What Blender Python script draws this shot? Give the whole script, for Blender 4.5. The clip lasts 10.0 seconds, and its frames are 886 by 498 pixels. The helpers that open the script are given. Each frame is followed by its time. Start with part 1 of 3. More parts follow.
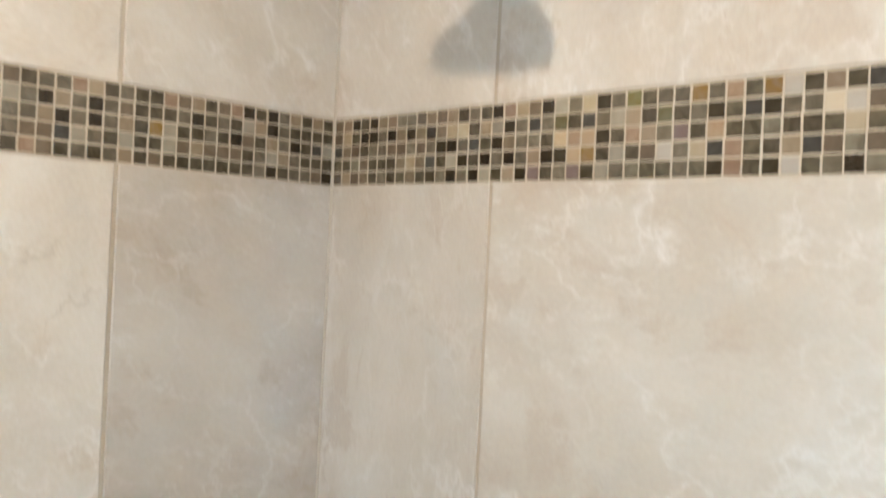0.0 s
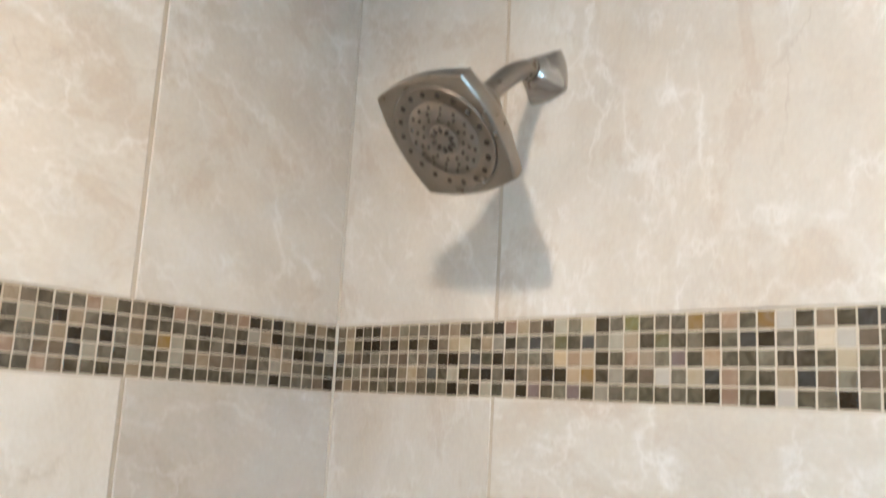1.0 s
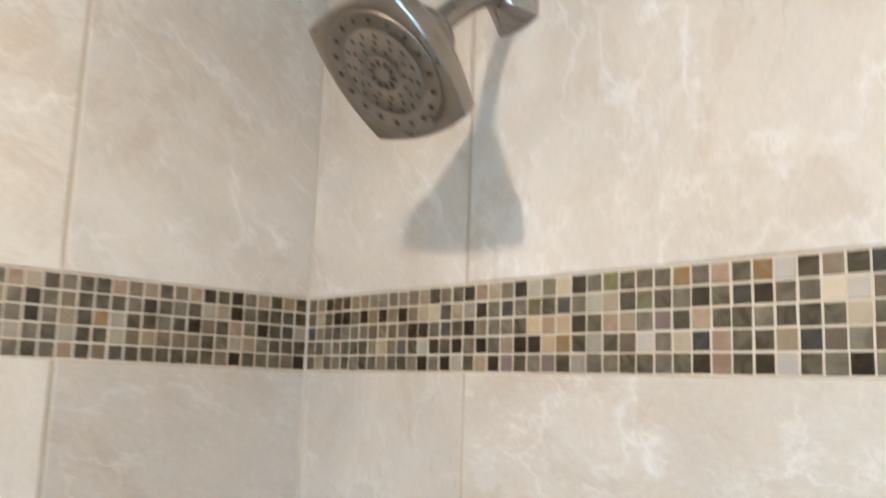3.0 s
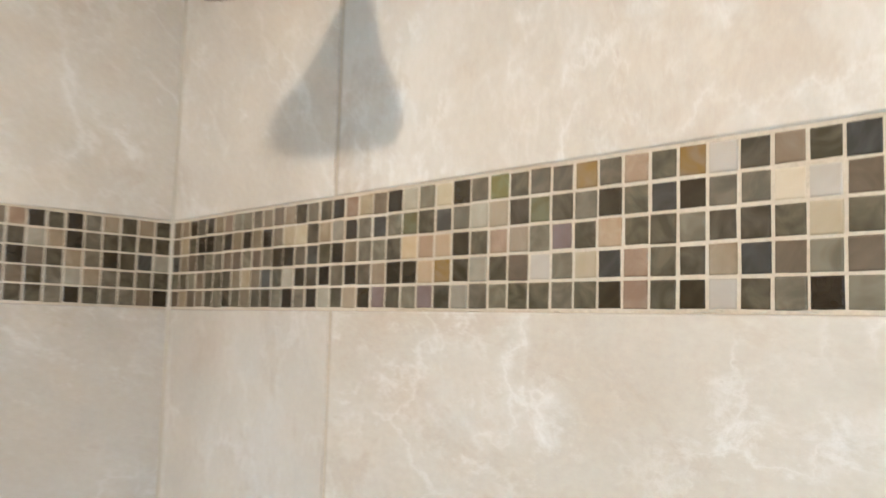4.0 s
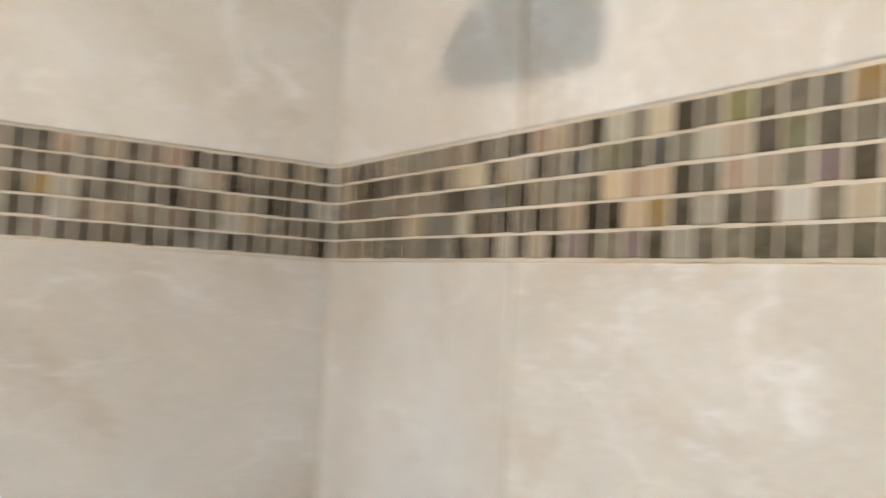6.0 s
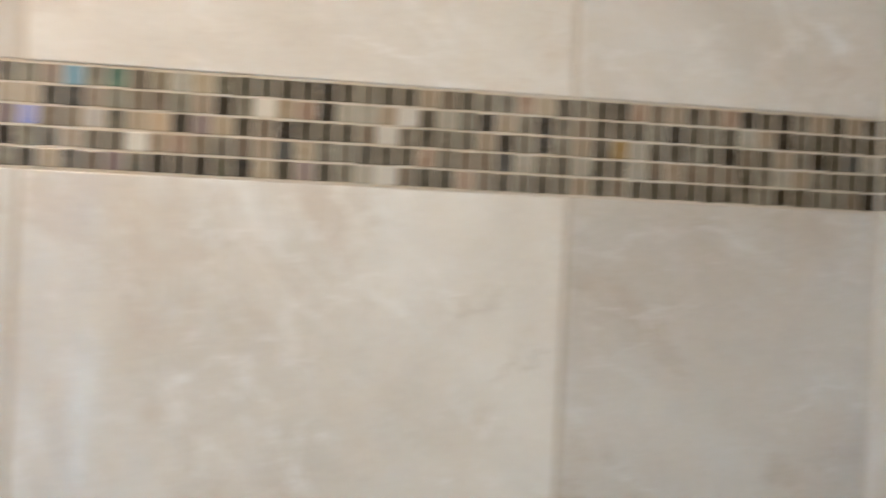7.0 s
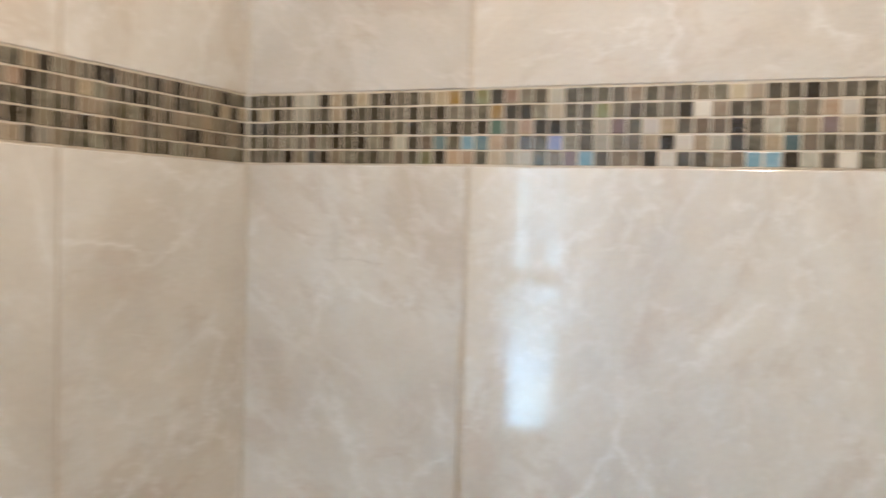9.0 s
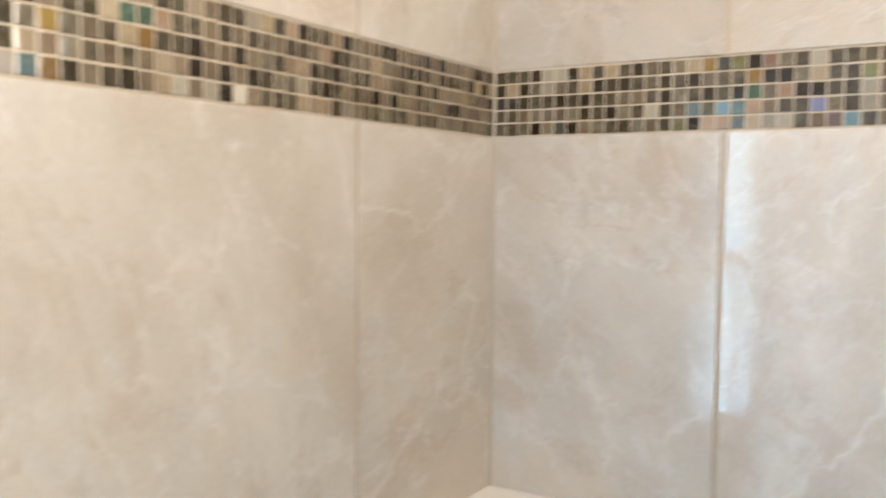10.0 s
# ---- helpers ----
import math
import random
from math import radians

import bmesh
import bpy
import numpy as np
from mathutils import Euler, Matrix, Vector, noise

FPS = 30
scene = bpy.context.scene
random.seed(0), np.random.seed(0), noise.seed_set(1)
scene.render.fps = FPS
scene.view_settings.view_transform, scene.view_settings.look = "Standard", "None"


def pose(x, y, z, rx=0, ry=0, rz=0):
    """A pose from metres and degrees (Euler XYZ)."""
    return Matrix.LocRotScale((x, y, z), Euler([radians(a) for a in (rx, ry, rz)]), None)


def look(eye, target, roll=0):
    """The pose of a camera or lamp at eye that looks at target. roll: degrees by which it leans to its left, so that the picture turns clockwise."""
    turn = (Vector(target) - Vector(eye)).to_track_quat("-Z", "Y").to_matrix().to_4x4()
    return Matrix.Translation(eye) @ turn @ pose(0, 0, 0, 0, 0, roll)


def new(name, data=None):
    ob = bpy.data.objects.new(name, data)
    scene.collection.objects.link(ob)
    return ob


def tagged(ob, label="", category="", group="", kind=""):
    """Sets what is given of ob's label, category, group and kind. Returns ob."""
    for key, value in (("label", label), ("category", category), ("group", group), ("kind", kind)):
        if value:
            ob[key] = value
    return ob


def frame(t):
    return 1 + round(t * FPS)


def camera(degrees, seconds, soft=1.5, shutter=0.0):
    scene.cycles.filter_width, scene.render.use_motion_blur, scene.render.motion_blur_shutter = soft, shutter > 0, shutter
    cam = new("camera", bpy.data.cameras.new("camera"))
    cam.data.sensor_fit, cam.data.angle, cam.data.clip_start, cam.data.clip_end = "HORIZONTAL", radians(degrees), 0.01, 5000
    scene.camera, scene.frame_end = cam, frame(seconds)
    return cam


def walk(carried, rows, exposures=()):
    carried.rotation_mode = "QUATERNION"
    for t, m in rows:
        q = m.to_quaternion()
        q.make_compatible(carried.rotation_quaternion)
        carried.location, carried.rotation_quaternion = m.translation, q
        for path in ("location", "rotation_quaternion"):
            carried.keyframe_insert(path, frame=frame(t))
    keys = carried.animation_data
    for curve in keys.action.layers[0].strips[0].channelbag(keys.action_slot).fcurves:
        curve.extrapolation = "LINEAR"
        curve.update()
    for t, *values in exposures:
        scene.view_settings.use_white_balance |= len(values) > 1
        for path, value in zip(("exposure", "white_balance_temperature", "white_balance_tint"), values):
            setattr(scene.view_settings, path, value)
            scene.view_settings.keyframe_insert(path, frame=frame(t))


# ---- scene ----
cam = camera(53.4, 10.0, soft=1.5, shutter=0.75)
PATH = [
    (0, (0.087, 0.307, 1.52), (1.518, 1.704, 1.517), 2.8),
    (0.5, (0.068, 0.313, 1.543), (1.491, 1.707, 1.723), 3.5),
    (1, (0.059, 0.3, 1.573), (1.468, 1.673, 1.934), 3.1),
    (1.5, (0.046, 0.302, 1.585), (1.459, 1.647, 2.03), 2.9),
    (1.8, (0.05, 0.307, 1.582), (1.447, 1.66, 2.048), 2.9),
    (2, (0.047, 0.305, 1.585), (1.443, 1.66, 2.05), 2.8),
    (3.5, (0.324, 0.34, 1.569), (1.616, 1.849, 1.797), 2.1),
    (4, (0.4, 0.384, 1.578), (1.738, 1.86, 1.757), 1.7),
    (4.5, (0.431, 0.418, 1.577), (1.819, 1.848, 1.743), 1.8),
    (5, (0.457, 0.438, 1.582), (1.891, 1.825, 1.72), 1.9),
    (5.5, (0.467, 0.46, 1.578), (1.853, 1.898, 1.675), 2.0),
    (5.7, (0.452, 0.469, 1.573), (1.756, 1.983, 1.671), 2.4),
    (6.8, (0.347, 0.472, 1.554), (0.712, 2.438, 1.557), 3.1),
    (7, (0.29, 0.459, 1.546), (0.56, 2.44, 1.532), 2.6),
    (7.5, (0.208, 0.44, 1.541), (0.149, 2.438, 1.492), 2.5),
    (8, (0.119, 0.401, 1.551), (-0.169, 2.378, 1.453), 2.3),
    (8.5, (0.015, 0.346, 1.551), (-0.534, 2.266, 1.439), 1.9),
    (9, (-0.034, 0.291, 1.546), (-0.826, 2.125, 1.447), 1.7),
    (9.5, (-0.081, 0.238, 1.533), (-1.02, 2.002, 1.443), 1.2),
    (10, (-0.136, 0.184, 1.516), (-1.187, 1.881, 1.393), 0.6),
]
# seconds, stops, kelvin, tint
EXPOSURES = [
    (0.0, 0.13, 6180, 12), (0.5, 0.16, 6050, 12), (1.0, 0.20, 5830, 12), (1.5, 0.19, 5680, 12), (2.0, 0.20, 5620, 12), (3.5, 0.18, 5970, 12), (4.0, 0.18, 6020, 12), (4.5, 0.20, 6020, 12),
    (5.5, 0.21, 6020, 12), (7.0, -0.09, 5870, 12), (7.5, -0.17, 5850, 12), (8.0, -0.08, 5850, 12), (8.5, -0.11, 5850, 12), (9.0, -0.12, 5830, 12), (9.5, -0.04, 5870, 12), (10.0, 0.03, 5900, 12),
]
walk(cam, [(t, look(eye, target, roll)) for t, eye, target, roll in PATH], EXPOSURES)

# ---- light ----
world = bpy.data.worlds.new("world")
scene.world = world
world.use_nodes = True
_wn = world.node_tree
_sky = _wn.nodes.new("ShaderNodeTexSky")
_sky.sky_type, _sky.sun_disc = "NISHITA", False
_sky.sun_elevation, _sky.sun_rotation = radians(35), radians(200)
_wn.links.new(_sky.outputs[0], _wn.nodes["Background"].inputs["Color"])
_wn.nodes["Background"].inputs["Strength"].default_value = 0.1

# recessed downlight over the middle of the shower
LAMP = (-0.173, 0.485, 2.385)
spot = new("downlight_lamp", bpy.data.lights.new("downlight_lamp", "SPOT"))
spot.data.energy, spot.data.color = 46, (1.0, 0.785, 0.565)
spot.data.spot_size, spot.data.spot_blend, spot.data.shadow_soft_size = radians(162), 0.55, 0.05
spot.matrix_world = look(LAMP, (LAMP[0], LAMP[1] + 0.001, 0.0))

# added warm fill for the end wall, out of view on the bathroom's far side
FILL_AT = (2.08, -0.20, 2.05)
fill_light = new("fill_lamp", bpy.data.lights.new("fill_lamp", "AREA"))
fill_light.data.energy, fill_light.data.color = 36, (1.0, 0.875, 0.66)
fill_light.data.shape, fill_light.data.size, fill_light.data.size_y = "RECTANGLE", 0.5, 0.12
fill_light.matrix_world = look(FILL_AT, (FILL_AT[0] - 1.0, FILL_AT[1] + 0.15, FILL_AT[2] - 0.25))


# ---- materials ----
def material(name):
    m = bpy.data.materials.new(name)
    m.use_nodes = True
    return m, m.node_tree.nodes, m.node_tree.links, m.node_tree.nodes["Principled BSDF"]


def math_node(nodes, links, op, a, b=0.0, c=0.0):
    n = nodes.new("ShaderNodeMath")
    n.operation = op
    for i, v in enumerate((a, b, c)):
        if isinstance(v, (int, float)):
            n.inputs[i].default_value = v
        else:
            links.new(v, n.inputs[i])
    return n.outputs[0]


def noise_node(nodes, links, vec, scale, detail=4.0, rough=0.55, distort=0.0):
    n = nodes.new("ShaderNodeTexNoise")
    n.inputs["Scale"].default_value, n.inputs["Detail"].default_value = scale, detail
    n.inputs["Roughness"].default_value, n.inputs["Distortion"].default_value = rough, distort
    links.new(vec, n.inputs["Vector"])
    return n.outputs["Fac"]


def ramp_node(nodes, links, fac, *stops):
    n = nodes.new("ShaderNodeValToRGB")
    e = n.color_ramp.elements
    while len(e) < len(stops):
        e.new(0.5)
    for el, (p, v) in zip(e, stops):
        el.position = p
        el.color = (*((v, v, v) if isinstance(v, (int, float)) else v), 1)
    links.new(fac, n.inputs["Fac"])
    return n.outputs["Color"]


def mix_node(nodes, links, fac, a, b, kind="MIX"):
    n = nodes.new("ShaderNodeMix")
    n.data_type, n.blend_type = "RGBA", kind
    for key, v in (("Factor", fac), ("A", a), ("B", b)):
        s = [i for i in n.inputs if i.name == key and i.type == ("VALUE" if key == "Factor" else "RGBA")][0]
        if isinstance(v, (int, float)):
            s.default_value = v
        elif isinstance(v, tuple):
            s.default_value = (*v, 1)
        else:
            links.new(v, s)
    return [o for o in n.outputs if o.type == "RGBA"][0]


def bump_node(nodes, links, height, strength, distance, before=None):
    n = nodes.new("ShaderNodeBump")
    n.inputs["Strength"].default_value, n.inputs["Distance"].default_value = strength, distance
    links.new(height, n.inputs["Height"])
    if before is not None:
        links.new(before, n.inputs["Normal"])
    return n.outputs["Normal"]


def piece_coords(nodes, links, spread):
    """Object coordinates, shifted by a random amount for each piece."""
    co = nodes.new("ShaderNodeTexCoord").outputs["Object"]
    rnd = nodes.new("ShaderNodeObjectInfo").outputs["Random"]
    comb = nodes.new("ShaderNodeCombineXYZ")
    for i, k in enumerate((1.0, 0.73, 0.41)):
        links.new(math_node(nodes, links, "MULTIPLY", rnd, spread * k), comb.inputs[i])
    add = nodes.new("ShaderNodeVectorMath")
    links.new(co, add.inputs[0])
    links.new(comb.outputs[0], add.inputs[1])
    return add.outputs[0], rnd


def web_node(nodes, links, vec, scale, warp, warp_scale):
    """Distance to the nearest line of a warped, irregular web."""
    n = nodes.new("ShaderNodeTexNoise")
    n.inputs["Scale"].default_value = warp_scale
    links.new(vec, n.inputs["Vector"])
    n.inputs["Detail"].default_value, n.inputs["Roughness"].default_value = 9, 0.62
    off = nodes.new("ShaderNodeVectorMath")
    off.operation = "MULTIPLY_ADD"
    links.new(n.outputs["Color"], off.inputs[0])
    off.inputs[1].default_value = (warp, warp, warp)
    links.new(vec, off.inputs[2])
    v = nodes.new("ShaderNodeTexVoronoi")
    v.feature = "DISTANCE_TO_EDGE"
    v.inputs["Scale"].default_value = scale
    links.new(off.outputs[0], v.inputs["Vector"])
    return v.outputs["Distance"]


def marble_material():
    m, n, l, b = material("marble_look_porcelain")
    vec, rnd = piece_coords(n, l, 40.0)
    # the figure runs aslant, another way in each tile
    turn = n.new("ShaderNodeVectorRotate")
    turn.rotation_type = "Z_AXIS"
    l.new(vec, turn.inputs["Vector"])
    l.new(math_node(n, l, "MULTIPLY", rnd, 20.0), turn.inputs["Angle"])
    vec = turn.outputs[0]
    mp = n.new("ShaderNodeMapping")
    mp.inputs["Scale"].default_value = (1.0, 1.45, 1.0)
    l.new(vec, mp.inputs["Vector"])
    vec = mp.outputs[0]
    cloud = noise_node(n, l, vec, 4.2, 7, 0.6, 0.35)
    base = ramp_node(n, l, cloud, (0.34, (0.545, 0.475, 0.385)), (0.5, (0.61, 0.545, 0.455)), (0.66, (0.675, 0.62, 0.535)))
    # tan stains with torn edges
    patch = ramp_node(n, l, noise_node(n, l, vec, 6.5, 9, 0.66, 0.5), (0.54, 0.0), (0.60, 1.0))
    base = mix_node(n, l, math_node(n, l, "MULTIPLY", patch, 0.52), base, (0.51, 0.41, 0.31))
    # chalky clouds broken into flecks
    fleck = ramp_node(n, l, noise_node(n, l, vec, 34, 9, 0.74, 0.3), (0.53, 0.0), (0.66, 1.0))
    where = ramp_node(n, l, noise_node(n, l, vec, 5.2, 4, 0.6), (0.47, 0.0), (0.62, 1.0))
    base = mix_node(n, l, math_node(n, l, "MULTIPLY", math_node(n, l, "MULTIPLY", fleck, where), 0.64), base, (0.80, 0.77, 0.725))
    # a coarse web of pale veins, and a fine one inside patches
    coarse = ramp_node(n, l, web_node(n, l, vec, 4.4, 0.20, 8.0), (0.0, 1.0), (0.016, 0.4), (0.05, 0.0))
    cmask = ramp_node(n, l, noise_node(n, l, vec, 7.0, 4, 0.6), (0.44, 0.0), (0.58, 1.0))
    fine = ramp_node(n, l, web_node(n, l, vec, 12.0, 0.10, 20.0), (0.0, 1.0), (0.02, 0.5), (0.06, 0.0))
    fmask = ramp_node(n, l, noise_node(n, l, vec, 8.0, 4, 0.6), (0.46, 0.0), (0.62, 1.0))
    veins = math_node(n, l, "MAXIMUM", math_node(n, l, "MULTIPLY", coarse, cmask), math_node(n, l, "MULTIPLY", math_node(n, l, "MULTIPLY", fine, fmask), 0.75))
    base = mix_node(n, l, math_node(n, l, "MULTIPLY", veins, 0.58), base, (0.80, 0.765, 0.71))
    # short brown hairlines
    hair = ramp_node(n, l, web_node(n, l, vec, 2.3, 0.2, 5.0), (0.0, 1.0), (0.008, 0.0))
    hmask = ramp_node(n, l, noise_node(n, l, vec, 6.1, 3, 0.6), (0.57, 0.0), (0.66, 1.0))
    base = mix_node(n, l, math_node(n, l, "MULTIPLY", math_node(n, l, "MULTIPLY", hair, hmask), 0.28), base, (0.36, 0.28, 0.20))
    tone = n.new("ShaderNodeObjectInfo").outputs["Color"]
    # fine grain and a small change of tone from tile to tile
    grain = noise_node(n, l, vec, 160, 3, 0.6)
    base = mix_node(n, l, 0.10, base, ramp_node(n, l, grain, (0.3, 0.35), (0.7, 0.85)), "OVERLAY")
    hsv = n.new("ShaderNodeHueSaturation")
    l.new(base, hsv.inputs["Color"])
    l.new(math_node(n, l, "MULTIPLY", math_node(n, l, "MULTIPLY_ADD", rnd, 0.05, 0.875), tone), hsv.inputs["Value"])
    hsv.inputs["Saturation"].default_value = 0.92
    l.new(hsv.outputs[0], b.inputs["Base Color"])
    # clear glaze over a duller body
    b.inputs["Roughness"].default_value = 0.42
    b.inputs["Coat Weight"].default_value = 0.9
    l.new(ramp_node(n, l, noise_node(n, l, vec, 22, 5, 0.6), (0.3, 0.012), (0.75, 0.035)), b.inputs["Coat Roughness"])
    b.inputs["IOR"].default_value = 1.5
    wave = bump_node(n, l, noise_node(n, l, vec, 8, 2, 0.5), 0.05, 0.004)
    wave = bump_node(n, l, noise_node(n, l, vec, 34, 2, 0.5), 0.05, 0.0025, wave)
    chips_n = bump_node(n, l, math_node(n, l, "ADD", math_node(n, l, "MULTIPLY", veins, -0.5), math_node(n, l, "MULTIPLY", grain, 0.2)), 0.10, 0.0015, wave)
    l.new(chips_n, b.inputs["Normal"])
    l.new(chips_n, b.inputs["Coat Normal"])
    return m


def grout_material(dark=(0.39, 0.325, 0.245), light=(0.49, 0.42, 0.33), name="sandy_grout"):
    m, n, l, b = material(name)
    co = n.new("ShaderNodeTexCoord").outputs["Object"]
    big = noise_node(n, l, co, 9, 4)
    fine = noise_node(n, l, co, 420, 3, 0.7)
    col = ramp_node(n, l, big, (0.3, dark), (0.7, light))
    col = mix_node(n, l, 0.25, col, ramp_node(n, l, fine, (0.3, 0.3), (0.7, 0.8)), "OVERLAY")
    l.new(col, b.inputs["Base Color"])
    b.inputs["Roughness"].default_value = 0.75
    l.new(bump_node(n, l, fine, 0.4, 0.0006), b.inputs["Normal"])
    return m


def glass_tile_material(name, colour, second, shimmer=0.0, spread=0.5):
    """Back-painted mosaic glass with a smoky swirl of a second tone."""
    m, n, l, b = material(name)
    vec, rnd = piece_coords(n, l, 9.0)
    swirl = noise_node(n, l, vec, 52, 3, 0.5, 1.5)
    fac = ramp_node(n, l, swirl, (0.38, 0.0), (0.66, 1.0))
    col = mix_node(n, l, math_node(n, l, "MULTIPLY", fac, spread), colour, second)
    hsv = n.new("ShaderNodeHueSaturation")
    l.new(col, hsv.inputs["Color"])
    l.new(math_node(n, l, "MULTIPLY_ADD", rnd, 0.4, 0.56), hsv.inputs["Value"])
    l.new(math_node(n, l, "MULTIPLY_ADD", rnd, 0.02, 0.486), hsv.inputs["Hue"])
    hsv.inputs["Saturation"].default_value = 1.3
    l.new(hsv.outputs[0], b.inputs["Base Color"])
    b.inputs["Roughness"].default_value = 0.13
    b.inputs["IOR"].default_value = 1.5
    if shimmer:
        b.inputs["Metallic"].default_value = shimmer
        b.inputs["Thin Film Thickness"].default_value = 420
        b.inputs["Thin Film IOR"].default_value = 1.7
    l.new(bump_node(n, l, noise_node(n, l, vec, 60, 2, 0.5), 0.18, 0.002), b.inputs["Normal"])
    return m


def paint_material(name, colour, rough=0.6):
    m, n, l, b = material(name)
    co = n.new("ShaderNodeTexCoord").outputs["Object"]
    f = noise_node(n, l, co, 3, 4)
    l.new(ramp_node(n, l, f, (0.3, tuple(c * 0.94 for c in colour)), (0.7, colour)), b.inputs["Base Color"])
    b.inputs["Roughness"].default_value = rough
    l.new(bump_node(n, l, noise_node(n, l, co, 260, 3), 0.15, 0.001), b.inputs["Normal"])
    return m


def metal_material(name, colour, rough, scratch):
    m, n, l, b = material(name)
    co = n.new("ShaderNodeTexCoord").outputs["Object"]
    mp = n.new("ShaderNodeMapping")
    mp.inputs["Scale"].default_value = (60, 900, 900)
    l.new(co, mp.inputs["Vector"])
    brush = noise_node(n, l, mp.outputs[0], 1.0, 4, 0.6)
    smear = noise_node(n, l, co, 40, 4, 0.6)
    l.new(ramp_node(n, l, smear, (0.3, tuple(c * 0.86 for c in colour)), (0.7, colour)), b.inputs["Base Color"])
    b.inputs["Metallic"].default_value = 1.0
    l.new(math_node(n, l, "MULTIPLY_ADD", smear, 0.14, rough - 0.05), b.inputs["Roughness"])
    if scratch:
        l.new(bump_node(n, l, brush, scratch, 0.0004), b.inputs["Normal"])
    return m


def plain_material(name, colour, rough):
    m, n, l, b = material(name)
    co = n.new("ShaderNodeTexCoord").outputs["Object"]
    f = noise_node(n, l, co, 300, 3)
    l.new(ramp_node(n, l, f, (0.3, tuple(c * 0.8 for c in colour)), (0.7, colour)), b.inputs["Base Color"])
    b.inputs["Roughness"].default_value = rough
    return m


MARBLE, GROUT = marble_material(), grout_material()
CAULK = paint_material("pale_caulk", (0.50, 0.45, 0.365), 0.55)
WALL_PAINT, CEILING_PAINT = paint_material("wall_paint", (0.69, 0.70, 0.705)), paint_material("ceiling_paint", (0.8, 0.79, 0.77))
WHITE_TRIM = paint_material("white_trim", (0.78, 0.78, 0.77), 0.35)
NICKEL = metal_material("brushed_nickel", (0.32, 0.293, 0.257), 0.27, 0.0)
POLISHED = metal_material("polished_nickel", (0.48, 0.45, 0.42), 0.16, 0.05)
RUBBER = plain_material("dark_rubber", (0.035, 0.028, 0.024), 0.5)
FACE_GREY = metal_material("satin_nickel_face", (0.33, 0.30, 0.265), 0.34, 0.15)
# code: (name, main tone, swirl tone, shimmer, amount of swirl)
PALETTE = {
    "k": ("black_brown_glass", (0.027, 0.021, 0.014), (0.05, 0.042, 0.030), 0.0, 0.6),
    "d": ("dark_olive_glass", (0.062, 0.055, 0.038), (0.155, 0.137, 0.102), 0.0, 0.8),
    "g": ("smoky_grey_glass", (0.135, 0.122, 0.092), (0.25, 0.228, 0.178), 0.0, 0.8),
    "t": ("taupe_glass", (0.165, 0.138, 0.101), (0.235, 0.20, 0.152), 0.0, 0.8),
    "b": ("tan_glass", (0.31, 0.255, 0.185), (0.40, 0.345, 0.265), 0.0, 0.8),
    "c": ("cream_glass", (0.44, 0.38, 0.285), (0.51, 0.45, 0.355), 0.0, 0.6),
    "w": ("milk_white_glass", (0.64, 0.595, 0.515), (0.70, 0.66, 0.59), 0.0, 0.5),
    "p": ("rosy_beige_glass", (0.33, 0.25, 0.185), (0.42, 0.34, 0.265), 0.0, 0.9),
    "P": ("peach_glass", (0.50, 0.40, 0.285), (0.55, 0.455, 0.345), 0.0, 0.6),
    "o": ("amber_glass", (0.30, 0.22, 0.105), (0.33, 0.265, 0.185), 0.0, 0.9),
    "s": ("silver_grey_glass", (0.36, 0.335, 0.275), (0.45, 0.425, 0.355), 0.0, 0.7),
    "u": ("slate_glass", (0.053, 0.051, 0.044), (0.098, 0.097, 0.088), 0.0, 0.8),
    "v": ("mauve_glass", (0.21, 0.168, 0.150), (0.26, 0.215, 0.20), 0.0, 0.8),
    "n": ("olive_pearl_glass", (0.16, 0.145, 0.075), (0.20, 0.205, 0.14), 0.0, 0.9),
    "C": ("pale_blue_pearl_glass", (0.22, 0.32, 0.37), (0.32, 0.40, 0.43), 0.0, 0.9),
    "q": ("rosy_cream_glass", (0.53, 0.45, 0.36), (0.58, 0.51, 0.42), 0.0, 0.6),
    "U": ("teal_grey_glass", (0.10, 0.14, 0.145), (0.17, 0.21, 0.205), 0.0, 0.8),
    "N": ("green_pearl_glass", (0.07, 0.115, 0.088), (0.16, 0.20, 0.15), 0.0, 0.8),
    "V": ("violet_pearl_glass", (0.28, 0.29, 0.44), (0.38, 0.38, 0.49), 0.0, 0.8),
}
GLASS = {code: glass_tile_material(*row) for code, row in PALETTE.items()}


# ---- mesh helpers ----
def mesh_from(name, bm, mats, smooth=False):
    me = bpy.data.meshes.new(name)
    bmesh.ops.recalc_face_normals(bm, faces=bm.faces)
    bm.to_mesh(me)
    bm.free()
    for mt in mats if isinstance(mats, (list, tuple)) else (mats,):
        me.materials.append(mt)
    for p in me.polygons:
        p.use_smooth = smooth
    return me


def part(name, bm, mat, parent, label="", smooth=False):
    ob = new(name, mesh_from(name, bm, mat, smooth))
    ob.parent = parent
    if label:
        tagged(ob, label)
    return ob


def box_bm(x0, y0, z0, x1, y1, z1, bm=None):
    bm = bm or bmesh.new()
    r = bmesh.ops.create_cube(bm, size=1.0)
    for v in r["verts"]:
        v.co = Vector(((x0 + x1) / 2 + v.co.x * (x1 - x0), (y0 + y1) / 2 + v.co.y * (y1 - y0), (z0 + z1) / 2 + v.co.z * (z1 - z0)))
    return bm


def bevelled_box(x0, y0, z0, x1, y1, z1, width=0.003, segments=2):
    bm = box_bm(x0, y0, z0, x1, y1, z1)
    bmesh.ops.bevel(bm, geom=bm.edges[:], offset=width, segments=segments, affect="EDGES", profile=0.5)
    return bm


